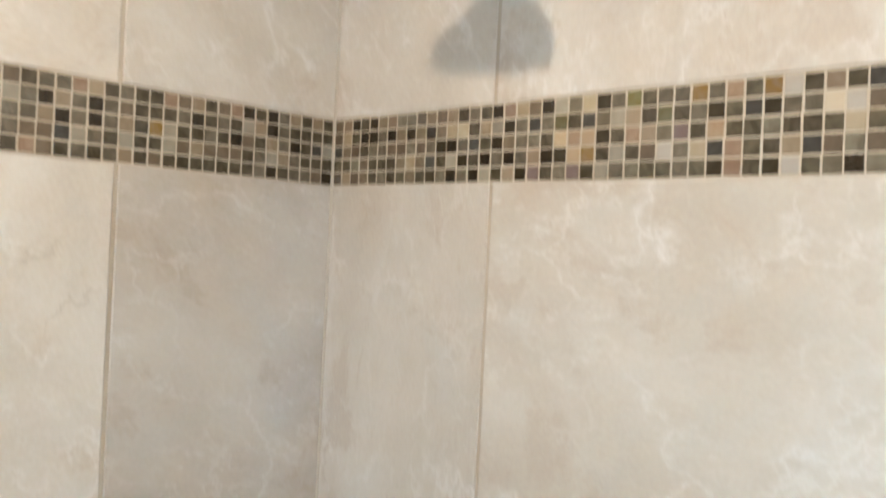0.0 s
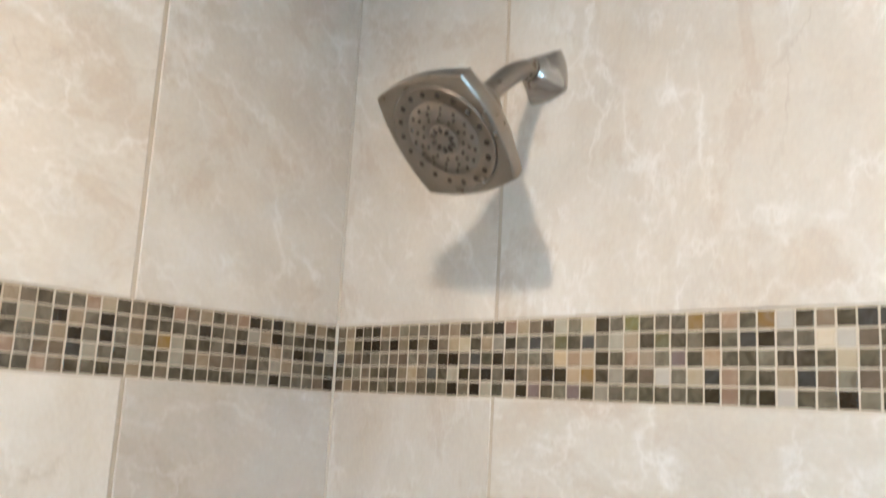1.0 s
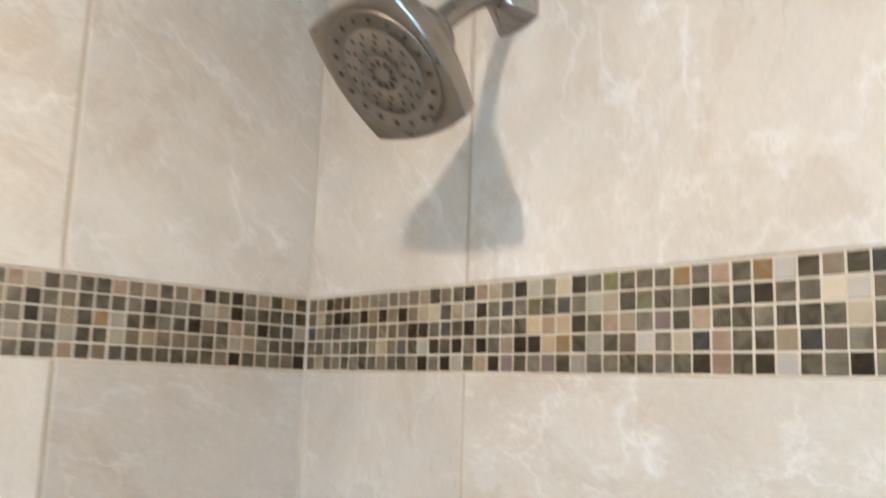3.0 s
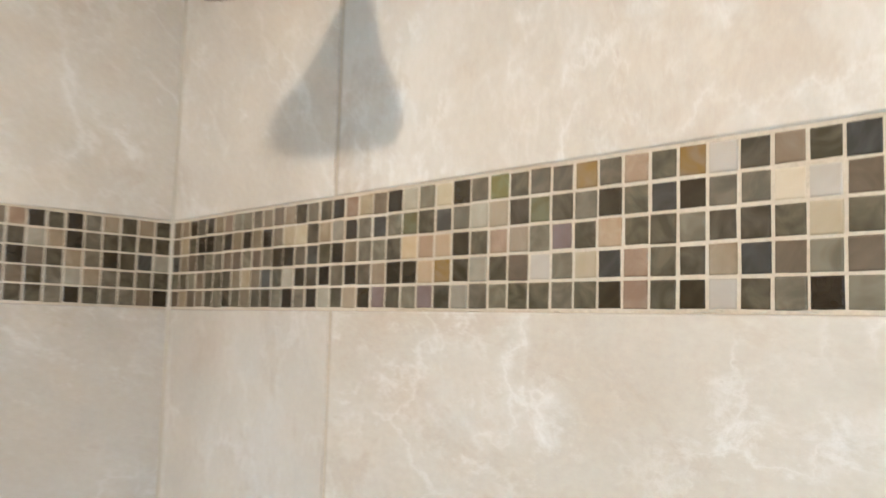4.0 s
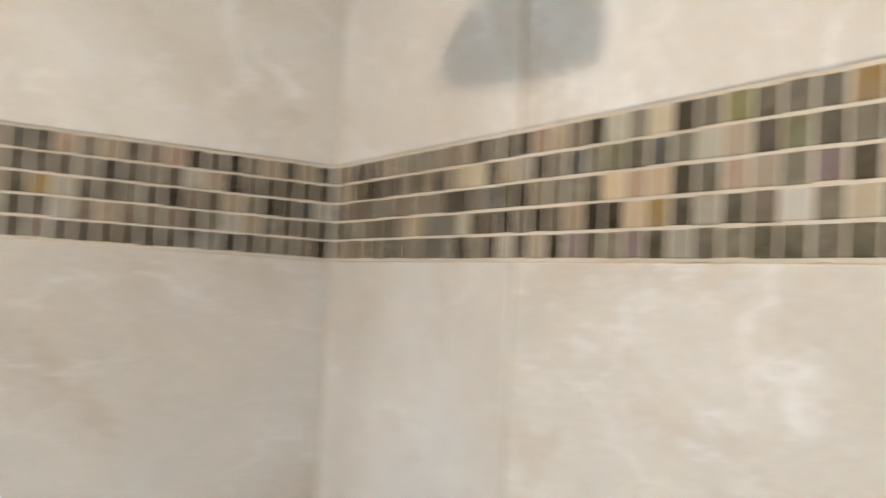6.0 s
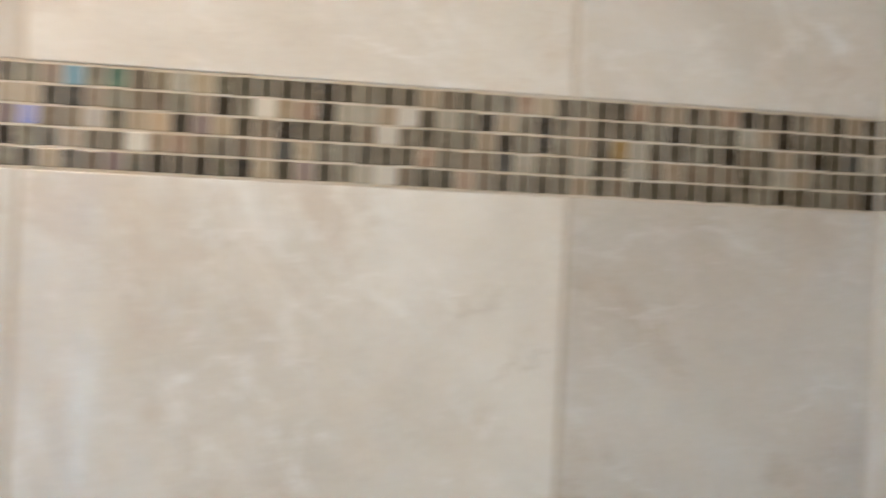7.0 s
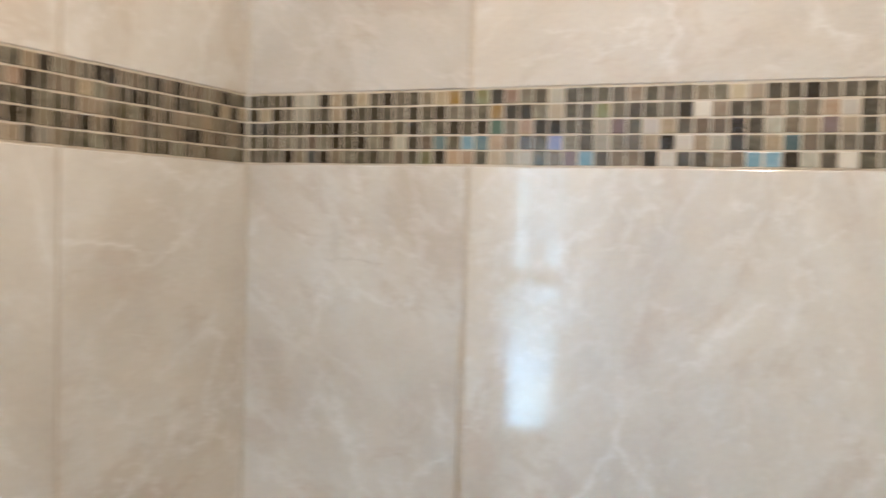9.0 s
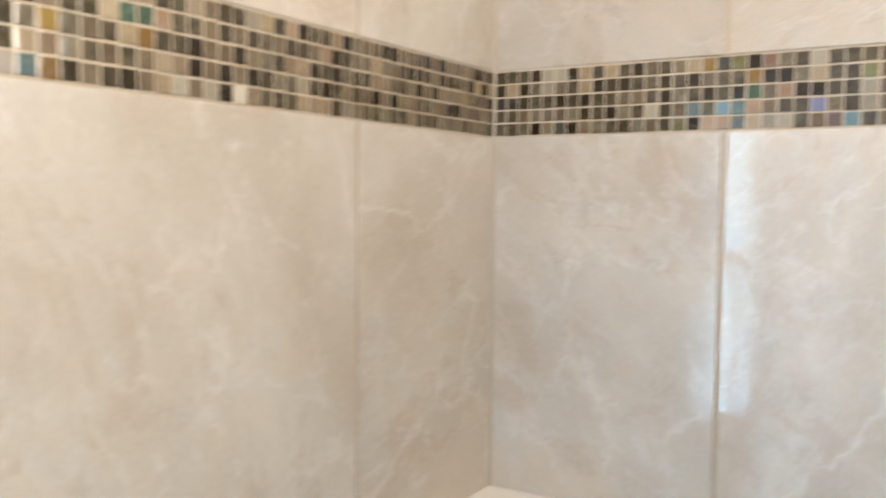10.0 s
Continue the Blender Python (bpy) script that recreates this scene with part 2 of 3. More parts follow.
def loft(rings, close_start=False, close_end=False, bm=None):
    """Skin over closed rings with equal counts of points."""
    bm = bm or bmesh.new()
    made = [[bm.verts.new(p) for p in ring] for ring in rings]
    for a, b in zip(made, made[1:]):
        for i in range(len(a)):
            j = (i + 1) % len(a)
            bm.faces.new((a[i], a[j], b[j], b[i]))
    if close_start:
        bm.faces.new(made[0])
    if close_end:
        bm.faces.new(made[-1])
    return bm


def creased(bm, degrees):
    """Keep the edges that fold by more than this angle sharp."""
    bmesh.ops.recalc_face_normals(bm, faces=bm.faces)
    for e in bm.edges:
        e.smooth = not e.is_manifold or e.calc_face_angle() < radians(degrees)
    return bm


def chip_rings(w, h, depth, edge):
    """A slab centred on x and y, its face at z = 0, with a rounded edge."""
    def ring(inset, z):
        a, b = w / 2 - inset, h / 2 - inset
        return [(-a, -b, z), (a, -b, z), (a, b, z), (-a, b, z)]
    return [ring(0, -depth), ring(0, -edge), ring(edge * 0.35, -edge * 0.3), ring(edge, 0.0)]


# ---- structure ----
XR, XL, YB, YF, CEIL = 0.765, -0.670, 1.165, 0.160, 2.42   # shower walls, its open side, the ceiling
RECESS = 0.0014                                            # grout below the tile face
ROOM_Y, XFAR, XNEAR = -0.62, 2.2, -1.7                     # the bathroom beyond
GAP = 0.0048


def wall(name, x0, y0, z0, x1, y1, z1, mat, label):
    ob = new(name, mesh_from(name, box_bm(x0, y0, z0, x1, y1, z1), mat))
    return tagged(ob, label, "wall", kind="structure")


wall_back = wall("wall_back", XL - 0.1, YB + RECESS, 0, XR + 0.1, YB + 0.1, CEIL, GROUT, "shower back wall of beige marble-look tiles and mosaic band")
wall_head = wall("wall_head", XR + RECESS, YF, 0, XR + 0.1, YB + RECESS, CEIL, GROUT, "tiled shower wall that carries the shower head")
wall_end = wall("wall_end", XL - 0.1, YF, 0, XL - RECESS, YB + RECESS, CEIL, GROUT, "tiled shower end wall with mosaic band")
FRAMES = {
    wall_back: Matrix(((1, 0, 0, 0), (0, 0, -1, YB), (0, 1, 0, 0), (0, 0, 0, 1))),
    wall_head: Matrix(((0, 0, -1, XR), (-1, 0, 0, YB), (0, 1, 0, 0), (0, 0, 0, 1))),
    wall_end: Matrix(((0, 0, 1, XL), (1, 0, 0, 0), (0, 1, 0, 0), (0, 0, 0, 1))),
}

# the bathroom beyond the shower
WIN_X0, WIN_X1, WIN_Z0, WIN_Z1 = -1.42, -0.30, 0.80, 1.80
front = bmesh.new()
box_bm(XNEAR - 0.1, ROOM_Y - 0.05, 0, WIN_X0, ROOM_Y, CEIL, front)
box_bm(WIN_X1, ROOM_Y - 0.05, 0, XFAR + 0.1, ROOM_Y, CEIL, front)
box_bm(WIN_X0, ROOM_Y - 0.05, 0, WIN_X1, ROOM_Y, WIN_Z0, front)
box_bm(WIN_X0, ROOM_Y - 0.05, WIN_Z1, WIN_X1, ROOM_Y, CEIL, front)
wall_window = tagged(new("wall_window", mesh_from("wall_window", front, WALL_PAINT)), "plain pale grey-blue bathroom wall with a window", "wall", kind="structure")
wall_right = wall("wall_right", XFAR, ROOM_Y, 0, XFAR + 0.1, YF, CEIL, WALL_PAINT, "plain painted bathroom wall with the added fill lamp")
wall_left = wall("wall_left", XNEAR - 0.1, ROOM_Y, 0, XNEAR, YF, CEIL, WALL_PAINT, "plain painted bathroom wall beyond the window")
wall_return = wall("wall_return", XR + 0.1, YF, 0, XFAR + 0.1, YF + 0.1, CEIL, WALL_PAINT, "plain painted bathroom wall beside the shower")
wall_recess = wall("wall_recess", XNEAR - 0.1, YF, 0, XL - 0.1, YF + 0.1, CEIL, WALL_PAINT, "plain painted bathroom wall behind the shower end")
floor = new("floor", mesh_from("floor", box_bm(XNEAR - 0.1, ROOM_Y - 0.1, -0.1, XFAR + 0.1, YB + 0.1, 0), paint_material("floor_tile", (0.42, 0.41, 0.40), 0.35)))
tagged(floor, "plain grey bathroom floor", "floor", kind="structure")
ceiling = new("ceiling", mesh_from("ceiling", box_bm(XNEAR - 0.1, ROOM_Y - 0.1, CEIL, XFAR + 0.1, YB + 0.1, CEIL + 0.1), CEILING_PAINT))
tagged(ceiling, "plain white painted ceiling", "ceiling", kind="structure")


def build_window():
    """A sash window with glazing bars in the outer wall."""
    win = tagged(new("window_1"), "white sash window with glazing bars", "window", kind="structure")
    x0, x1, z0, z1 = WIN_X0, WIN_X1, WIN_Z0, WIN_Z1
    yf, yb = ROOM_Y - 0.004, ROOM_Y - 0.03
    fr = bmesh.new()
    for a in ((x0, z0, x0 + 0.04, z1), (x1 - 0.04, z0, x1, z1), (x0 + 0.04, z0, x1 - 0.04, z0 + 0.035), (x0 + 0.04, z1 - 0.05, x1 - 0.04, z1)):
        box_bm(a[0], yb, a[1], a[2], yf, a[3], fr)
    part("window_frame", fr, WHITE_TRIM, win)
    part("meeting_rail", box_bm(x0 + 0.04, yb, 1.305, x1 - 0.04, yf, 1.352), WHITE_TRIM, win)
    glass, n, l, b = material("window_glass")
    b.inputs["Transmission Weight"].default_value, b.inputs["Roughness"].default_value, b.inputs["IOR"].default_value = 1.0, 0.0, 1.45
    for za, zb, bars in ((z0 + 0.035, 1.305, (-1.14, -0.785)), (1.352, z1 - 0.05, (-1.14, -0.855))):
        edges = [x0 + 0.04]
        for xm in bars:
            part("glazing_bar", box_bm(xm - 0.014, yb + 0.004, za, xm + 0.014, yf - 0.004, zb), WHITE_TRIM, win)
            edges += [xm - 0.014, xm + 0.014]
        edges.append(x1 - 0.04)
        for xa, xb in zip(edges[::2], edges[1::2]):
            pane = part("pane", box_bm(xa, yb + 0.008, za, xb, yb + 0.012, zb), glass, win)
            pane.visible_shadow = False
    # thin lower bar in the near sash
    part("glazing_bar", box_bm(-1.126, yb + 0.006, 1.085, -0.799, yf - 0.006, 1.097), WHITE_TRIM, win)
    part("window_sill", bevelled_box(x0 - 0.03, ROOM_Y - 0.03, z0 - 0.03, x1 + 0.03, ROOM_Y + 0.03, z0 - 0.001, 0.004), WHITE_TRIM, win)
    return win


build_window()

# bright daylight and blurred greenery outside the window
sky_mat, n, l, b = material("daylight_outside")
co = n.new("ShaderNodeTexCoord").outputs["Object"]
sep = n.new("ShaderNodeSeparateXYZ")
l.new(co, sep.inputs[0])
leaves = ramp_node(n, l, noise_node(n, l, co, 5.5, 5, 0.6, 0.4), (0.42, (0.46, 0.76, 1.0)), (0.62, (0.40, 0.63, 0.70)))
l.new(leaves, b.inputs["Emission Color"])
# the open ground glares below
glare = ramp_node(n, l, math_node(n, l, "SUBTRACT", sep.outputs[2], 0.7), (0.42, 1.6), (0.55, 1.05))
l.new(math_node(n, l, "MULTIPLY", glare, 13.5), b.inputs["Emission Strength"])
b.inputs["Base Color"].default_value = (0.1, 0.1, 0.1, 1)
backdrop = new("backdrop", mesh_from("backdrop", box_bm(WIN_X0 - 0.2, ROOM_Y - 0.12, 0.6, WIN_X1 + 0.2, ROOM_Y - 0.11, 2.1), sky_mat))
tagged(backdrop, "bright daylight outside the window", "backdrop", kind="structure")


def build_curtain():
    """A sheer white shower curtain, half drawn, hung in folds from a ceiling-hung rod."""
    thing = tagged(new("shower_curtain"), "sheer white shower curtain half drawn across the shower's opening", "curtain")
    thing.location = (-0.39, 0.03, 0.25)
    cloth, n2, l2, b2 = material("sheer_cloth")
    co2 = n2.new("ShaderNodeTexCoord").outputs["Object"]
    weave = noise_node(n2, l2, co2, 350, 2)
    l2.new(ramp_node(n2, l2, weave, (0.3, (0.74, 0.75, 0.78)), (0.7, (0.82, 0.83, 0.85))), b2.inputs["Base Color"])
    b2.inputs["Roughness"].default_value = 0.8
    tr = n2.new("ShaderNodeBsdfTranslucent")
    tr.inputs["Color"].default_value = (0.86, 0.88, 0.92, 1)
    mix = n2.new("ShaderNodeMixShader")
    mix.inputs[0].default_value = 0.9
    l2.new(b2.outputs[0], mix.inputs[1])
    l2.new(tr.outputs[0], mix.inputs[2])
    l2.new(mix.outputs[0], n2["Material Output"].inputs["Surface"])
    bm = bmesh.new()
    cols = []
    for side in (0.0, 0.0012):
        line = []
        for i in range(73):
            u = i / 72
            fold = 0.016 * math.sin(u * 44) + 0.006 * math.sin(u * 101 + 1)
            line.append([bm.verts.new((-0.21 + 0.42 * u, fold * (0.75 + 0.25 * (1 - k / 6)) + side, 1.79 * k / 6)) for k in range(7)])
        cols.append(line)
    for line in cols:
        for p, q in zip(line, line[1:]):
            for k in range(6):
                bm.faces.new((p[k], q[k], q[k + 1], p[k + 1]))
    for k in (0, 6):
        for i in range(72):
            bm.faces.new((cols[0][i][k], cols[0][i + 1][k], cols[1][i + 1][k], cols[1][i][k]))
    part("cloth", bm, cloth, thing, "sheer white cloth", True)
    def ring(x, z=1.80):
        return [(x, 0.009 * math.cos(a * math.tau / 12), z + 0.009 * math.sin(a * math.tau / 12)) for a in range(12)]
    part("curtain_rod", loft([ring(-0.25), ring(1.10)], True, True), NICKEL, thing, "thin nickel rod", True)
    for x in (-0.24, 1.09):
        part("rod_hanger", bevelled_box(x - 0.005, -0.005, 1.808, x + 0.005, 0.005, CEIL - 0.25, 0.001), NICKEL, thing)
        part("ceiling_plate", bevelled_box(x - 0.025, -0.025, CEIL - 0.256, x + 0.025, 0.025, CEIL - 0.25, 0.001), NICKEL, thing)
    for k in range(9):
        x = -0.20 + 0.05 * k
        hoop = [[(x + 0.0015 * math.cos(c * math.tau / 6), (0.016 + 0.0015 * math.sin(c * math.tau / 6)) * math.cos(g * math.tau / 16), 1.795 + (0.016 + 0.0015 * math.sin(c * math.tau / 6)) * math.sin(g * math.tau / 16)) for c in range(6)] for g in range(17)]
        part("curtain_ring", loft(hoop), NICKEL, thing, smooth=True)
    return thing


# ---- things ----
def build_downlight():
    """Recessed can in the ceiling: trim ring, dark cone, glowing lens."""
    thing = tagged(new("ceiling_downlight"), "round white recessed downlight in the ceiling", "ceiling light")
    thing.location = (LAMP[0], LAMP[1], CEIL)
    def ring(r, z):
        return [(r * math.cos(a * math.tau / 40), r * math.sin(a * math.tau / 40), z) for a in range(40)]
    part("trim_ring", loft([ring(0.095, 0.0), ring(0.094, -0.006), ring(0.088, -0.009), ring(0.068, -0.006), ring(0.066, 0.0)]), WHITE_TRIM, thing, smooth=True)
    lens, ln, ll, lb = material("lamp_lens")
    lb.inputs["Emission Color"].default_value = (1.0, 0.8, 0.58, 1)
    lb.inputs["Emission Strength"].default_value = 4.0
    part("lens", loft([ring(0.067, -0.0015), ring(0.03, -0.002)], True, True), lens, thing, "warm glowing lens")
    return thing


build_curtain()
build_downlight()


def build_fill_lamp():
    """An added, unseen bar lamp around the fill light: backplate and shade."""
    thing = tagged(new("fill_light"), "unseen bar lamp with white shade, added to house the fill lamp", "wall lamp")
    thing.location = (XFAR, FILL_AT[1], FILL_AT[2])
    part("backplate", bevelled_box(-0.03, -0.28, -0.07, 0.0, 0.28, 0.07, 0.008), NICKEL, thing)
    part("shade", bevelled_box(-0.10, -0.26, -0.06, -0.031, 0.26, 0.06, 0.02), WHITE_TRIM, thing, "white shade")
    return thing


build_fill_lamp()


def cushion(a, bulge, z, count=12, turn=0.0):
    """A square ring with outward-bowed sides."""
    pts = []
    for k in range(4):
        c, s = math.cos(k * math.pi / 2 + turn), math.sin(k * math.pi / 2 + turn)
        for i in range(count):
            u = -1 + 2 * i / count
            x, y = u * a, -(a + bulge * (1 - u * u))
            pts.append((x * c - y * s, x * s + y * c, z))
    return pts


def morph(a, b, t, z):
    return [(p[0] + (q[0] - p[0]) * t, p[1] + (q[1] - p[1]) * t, z) for p, q in zip(a, b)]


def disc_like(r, count=12):
    pts = []
    for k in range(4):
        for i in range(count):
            ang = k * math.pi / 2 - 3 * math.pi / 4 + (i / count) * math.pi / 2
            pts.append((r * math.cos(ang), r * math.sin(ang), 0.0))
    return pts


def scaled(ring, k, z):
    return [(p[0] * k, p[1] * k, z) for p in ring]


def build_shower_head():
    """Square brushed-nickel shower head on a bent arm with a pyramid flange."""
    thing = tagged(new("shower_head"), "square brushed nickel shower head on a bent wall arm", "shower head")
    thing.location = (XR, 0.847, 1.926)
    inv = Matrix.Translation(thing.location).inverted()
    up = Vector((-0.734, -0.012, 0.679)).normalized()
    nrm = Vector((-0.679, 0.019, -0.734)).normalized()
    rt = up.cross(nrm)
    centre = Vector((0.6144, 0.847, 1.8193))
    K = 1.0
    m = inv @ Matrix(((rt.x, up.x, nrm.x, centre.x), (rt.y, up.y, nrm.y, centre.y), (rt.z, up.z, nrm.z, centre.z), (0, 0, 0, 1))) @ Matrix.Scale(K, 4)

    def put(name, bm, mat, parent, label="", smooth=True):
        ob = part(name, bm, mat, parent, label, smooth)
        ob.matrix_basis = m
        return ob

    sq = cushion(0.0545, 0.0085, 0)
    body = loft([
        scaled(disc_like(0.0557), 1.0, -0.003), scaled(disc_like(0.0559), 1.0, 0.0004), scaled(disc_like(0.0566), 1.0, 0.0008), morph(disc_like(0.0566), sq, 0.4, 0.0009), scaled(sq, 0.975, 0.0002), scaled(sq, 0.995, -0.0012),
        scaled(sq, 1.0, -0.003), scaled(sq, 0.985, -0.014), scaled(sq, 0.97, -0.0165),
        morph(sq, disc_like(0.052), 0.4, -0.022), morph(sq, disc_like(0.046), 0.75, -0.030), scaled(disc_like(0.040), 1.0, -0.038), scaled(disc_like(0.0345), 1.0, -0.046), scaled(disc_like(0.030), 1.0, -0.054)], False, True)
    put("head_body", creased(body, 32), NICKEL, thing)
    plate = loft([scaled(disc_like(r * 1.09), 1.0, z) for r, z in ((0.0508, -0.004), (0.0507, 0.0006), (0.0500, 0.0016), (0.0488, 0.0012), (0.0368, 0.0014), (0.0362, 0.0006), (0.0354, 0.0006), (0.0346, 0.0020), (0.0155, 0.0024), (0.0149, 0.0014), (0.0140, 0.0014), (0.0132, 0.0028), (0.003, 0.0031))], False, True)
    put("spray_plate", plate, FACE_GREY, thing, "round satin spray plate")
    bump_bm = bmesh.new()
    bmesh.ops.create_uvsphere(bump_bm, u_segments=10, v_segments=6, radius=1.0)
    nozzle = mesh_from("nozzle", bump_bm, RUBBER, True)
    for radius, count, size, height, start in ((0.0432, 18, 0.0029, 0.0016, 0.1), (0.0313, 16, 0.0020, 0.0021, 0.3), (0.0256, 12, 0.0020, 0.0022, 0.08), (0.0200, 12, 0.0019, 0.0023, 0.2), (0.0096, 10, 0.0024, 0.0029, 0.0)):
        for i in range(count):
            a = start + i * math.tau / count
            ob = new("nozzle", nozzle)
            ob.parent = thing
            long = 1.55 if radius < 0.01 else 1.0
            at = radius * 1.09
            ob.matrix_basis = m @ Matrix.Translation((at * math.cos(a), at * math.sin(a), height)) @ Matrix.Rotation(a, 4, "Z") @ Matrix.Diagonal((size * long, size, 0.0012, 1))
    lever = loft([scaled(cushion(0.0024, 0.0006, 0), 1, z) for z in (-0.002, 0.004)] + [scaled(cushion(0.0024, 0.0006, 0), 0.7, 0.006)], False, True)
    lv = part("lever", lever, NICKEL, thing, "small spray lever")
    lv.matrix_basis = m @ Matrix.Translation((0.020, -0.0485, 0))
    collar = loft([scaled(disc_like(r), 1.0, z) for r, z in ((0.0285, -0.053), (0.0290, -0.055), (0.0255, -0.064), (0.0205, -0.068), (0.0165, -0.072), (0.0115, -0.078))], True, True)
    put("swivel_collar", collar, NICKEL, thing)
    # arm: swept tube from the flange, out and down to the collar
    p0, p1, p2, p3 = Vector((0.765, 0.847, 1.925)), Vector((0.722, 0.847, 1.933)), Vector((0.703, 0.847, 1.912)), centre - nrm * 0.070 * K
    rings = []
    for i in range(25):
        t = i / 24
        p = p0 * (1 - t) ** 3 + p1 * 3 * t * (1 - t) ** 2 + p2 * 3 * t * t * (1 - t) + p3 * t ** 3
        d = ((p1 - p0) * (1 - t) ** 2 + (p2 - p1) * 2 * t * (1 - t) + (p3 - p2) * t * t).normalized()
        s = Vector((0, 1, 0))
        w = d.cross(s).normalized()
        rings.append([inv @ (p + (s * math.cos(k * math.tau / 20) + w * math.sin(k * math.tau / 20)) * 0.0108) for k in range(20)])
    part("shower_arm", loft(rings, True, True), NICKEL, thing, "bent tubular arm", True)
    fm = Matrix(((0, 0, -1, 0), (-1, 0, 0, 0), (0, 1, 0, 0), (0, 0, 0, 1))) @ Matrix.Rotation(radians(10), 4, "Z")
    fsq = cushion(0.0225, 0.0035, 0)
    fl = loft([scaled(fsq, 1.0, -0.002), scaled(fsq, 1.02, 0.003), scaled(fsq, 0.98, 0.006), morph(fsq, disc_like(0.016), 0.35, 0.012), morph(fsq, disc_like(0.0145), 0.6, 0.019), morph(fsq, disc_like(0.0135), 0.85, 0.026), scaled(disc_like(0.0125), 1.0, 0.029)], True, True)
    flange = part("flange", creased(fl, 24), POLISHED, thing, "square pyramid wall flange", True)
    flange.matrix_basis = fm
    return thing


build_shower_head()


def build_corner_shelf():
    """Quarter-round stone shelf in the far corner."""
    thing = tagged(new("corner_shelf"), "pale stone corner shelf set between the tiled walls", "shelf")
    thing.location = (XL, YB, 1.143)
    r = 0.19
    def ring(k, z):
        pts = [(0.0005, -0.0005, z), (0.0005, -r * k, z)]
        for i in range(1, 12):
            a = i / 12 * math.pi / 2
            pts.append((r * k * math.sin(a) * 0.93, -r * k * math.cos(a) * 0.93, z))
        return pts + [(r * k, -0.0005, z)]
    slab = loft([ring(0.985, -0.020), ring(1.0, -0.017), ring(1.0, -0.003), ring(0.985, 0.0)], True, True)
    part("shelf_slab", slab, paint_material("pale_stone", (0.72, 0.69, 0.64), 0.3), thing)
    return thing


build_corner_shelf()


# ---- tiles ----
BAND0, PITCH, ROWS5 = 1.590, 0.016, 5
BAND1 = BAND0 + ROWS5 * PITCH - 0.0014
TILE_ROWS = ((0.260, 0.697), (0.701, 1.137), (1.141, BAND0 - 0.002), (BAND1 + 0.002, 2.117), (2.121, CEIL))
slabs = {}


def slab_mesh(w, h):
    key = (round(w, 4), round(h, 4))
    if key not in slabs:
        slabs[key] = mesh_from("tile", loft(chip_rings(w, h, 0.006, 0.0013), False, True), MARBLE)
    return slabs[key]


def place(owner, name, me, s, z, n=0.0):
    ob = new(name, me)
    ob.parent = owner
    ob.matrix_basis = FRAMES[owner] @ Matrix.Translation((s, z, n))
    return ob


lippage = random.Random(3)
# value factors of single tiles, by wall, row from the floor and place along the wall
TONES = {(wall_back, 3, 3): 0.89, (wall_head, 3, 0): 0.94, (wall_back, 4, 1): 0.93, (wall_back, 3, 0): 0.93, (wall_back, 4, 0): 0.80, (wall_back, 4, 2): 1.12, (wall_back, 3, 2): 1.06, (wall_head, 4, 1): 1.03}


def lay_tiles(owner, joints):
    """Large tiles between the given joints along the wall, in level rows."""
    for row, (z0, z1) in enumerate(((0.0, 0.256),) + TILE_ROWS):
        for i, (a, b) in enumerate(zip(joints, joints[1:])):
            a2 = a + (0.0015 if i == 0 else GAP / 2)
            b2 = b - (0.0015 if i == len(joints) - 2 else GAP / 2)
            ob = place(owner, "tile", slab_mesh(b2 - a2, z1 - z0), (a2 + b2) / 2, (z0 + z1) / 2)
            tint = TONES.get((owner, row, i), 1.0)
            ob.color = (tint, tint, tint, 1)
            turn = -0.45 if (owner is wall_back and i == 0) else lippage.uniform(-0.10, 0.10)
            ob.matrix_basis = ob.matrix_basis @ Matrix.Rotation(radians(turn), 4, "Y") @ Matrix.Rotation(radians(lippage.uniform(-0.06, 0.06)), 4, "X")


lay_tiles(wall_back, (XL, -0.385, 0.058, 0.490, XR))
lay_tiles(wall_head, (0.0, YB - 0.905, YB - 0.468, YB - YF))
lay_tiles(wall_end, (YF, 0.445, 0.885, YB))

# grout beads in the two inner corners
for bx, sx in ((XR, -1), (XL, 1)):
    prof = [(bx + 0.002 * -sx, YB + 0.002), (bx + 0.0017 * sx, YB + 0.001), (bx + 0.0012 * sx, YB - 0.0006), (bx + 0.0006 * sx, YB - 0.0012), (bx - 0.001 * sx, YB - 0.0017)]
    bead = new("corner_trim", mesh_from("corner_trim", loft([[(x, y, 0.0) for x, y in prof], [(x, y, CEIL) for x, y in prof]], True, True), CAULK))
    tagged(bead, "pale grout bead in the tiled corner", "trim", kind="structure")

# the mosaic's own grout, its colour raised for lamp light grazing the joints
PALE_GROUT = grout_material((0.43, 0.36, 0.265), (0.53, 0.455, 0.35), "pale_grout")
for owner, s0, s1 in ((wall_back, XL, XR), (wall_head, 0.0, YB - YF), (wall_end, YF, YB)):
    ob = part("mosaic_grout", box_bm(s0, BAND0 - 0.0018, -0.004, s1, BAND1 + 0.0018, 0.0004 - RECESS), PALE_GROUT, owner, "pale sandy grout bed")
    ob.matrix_basis = FRAMES[owner]

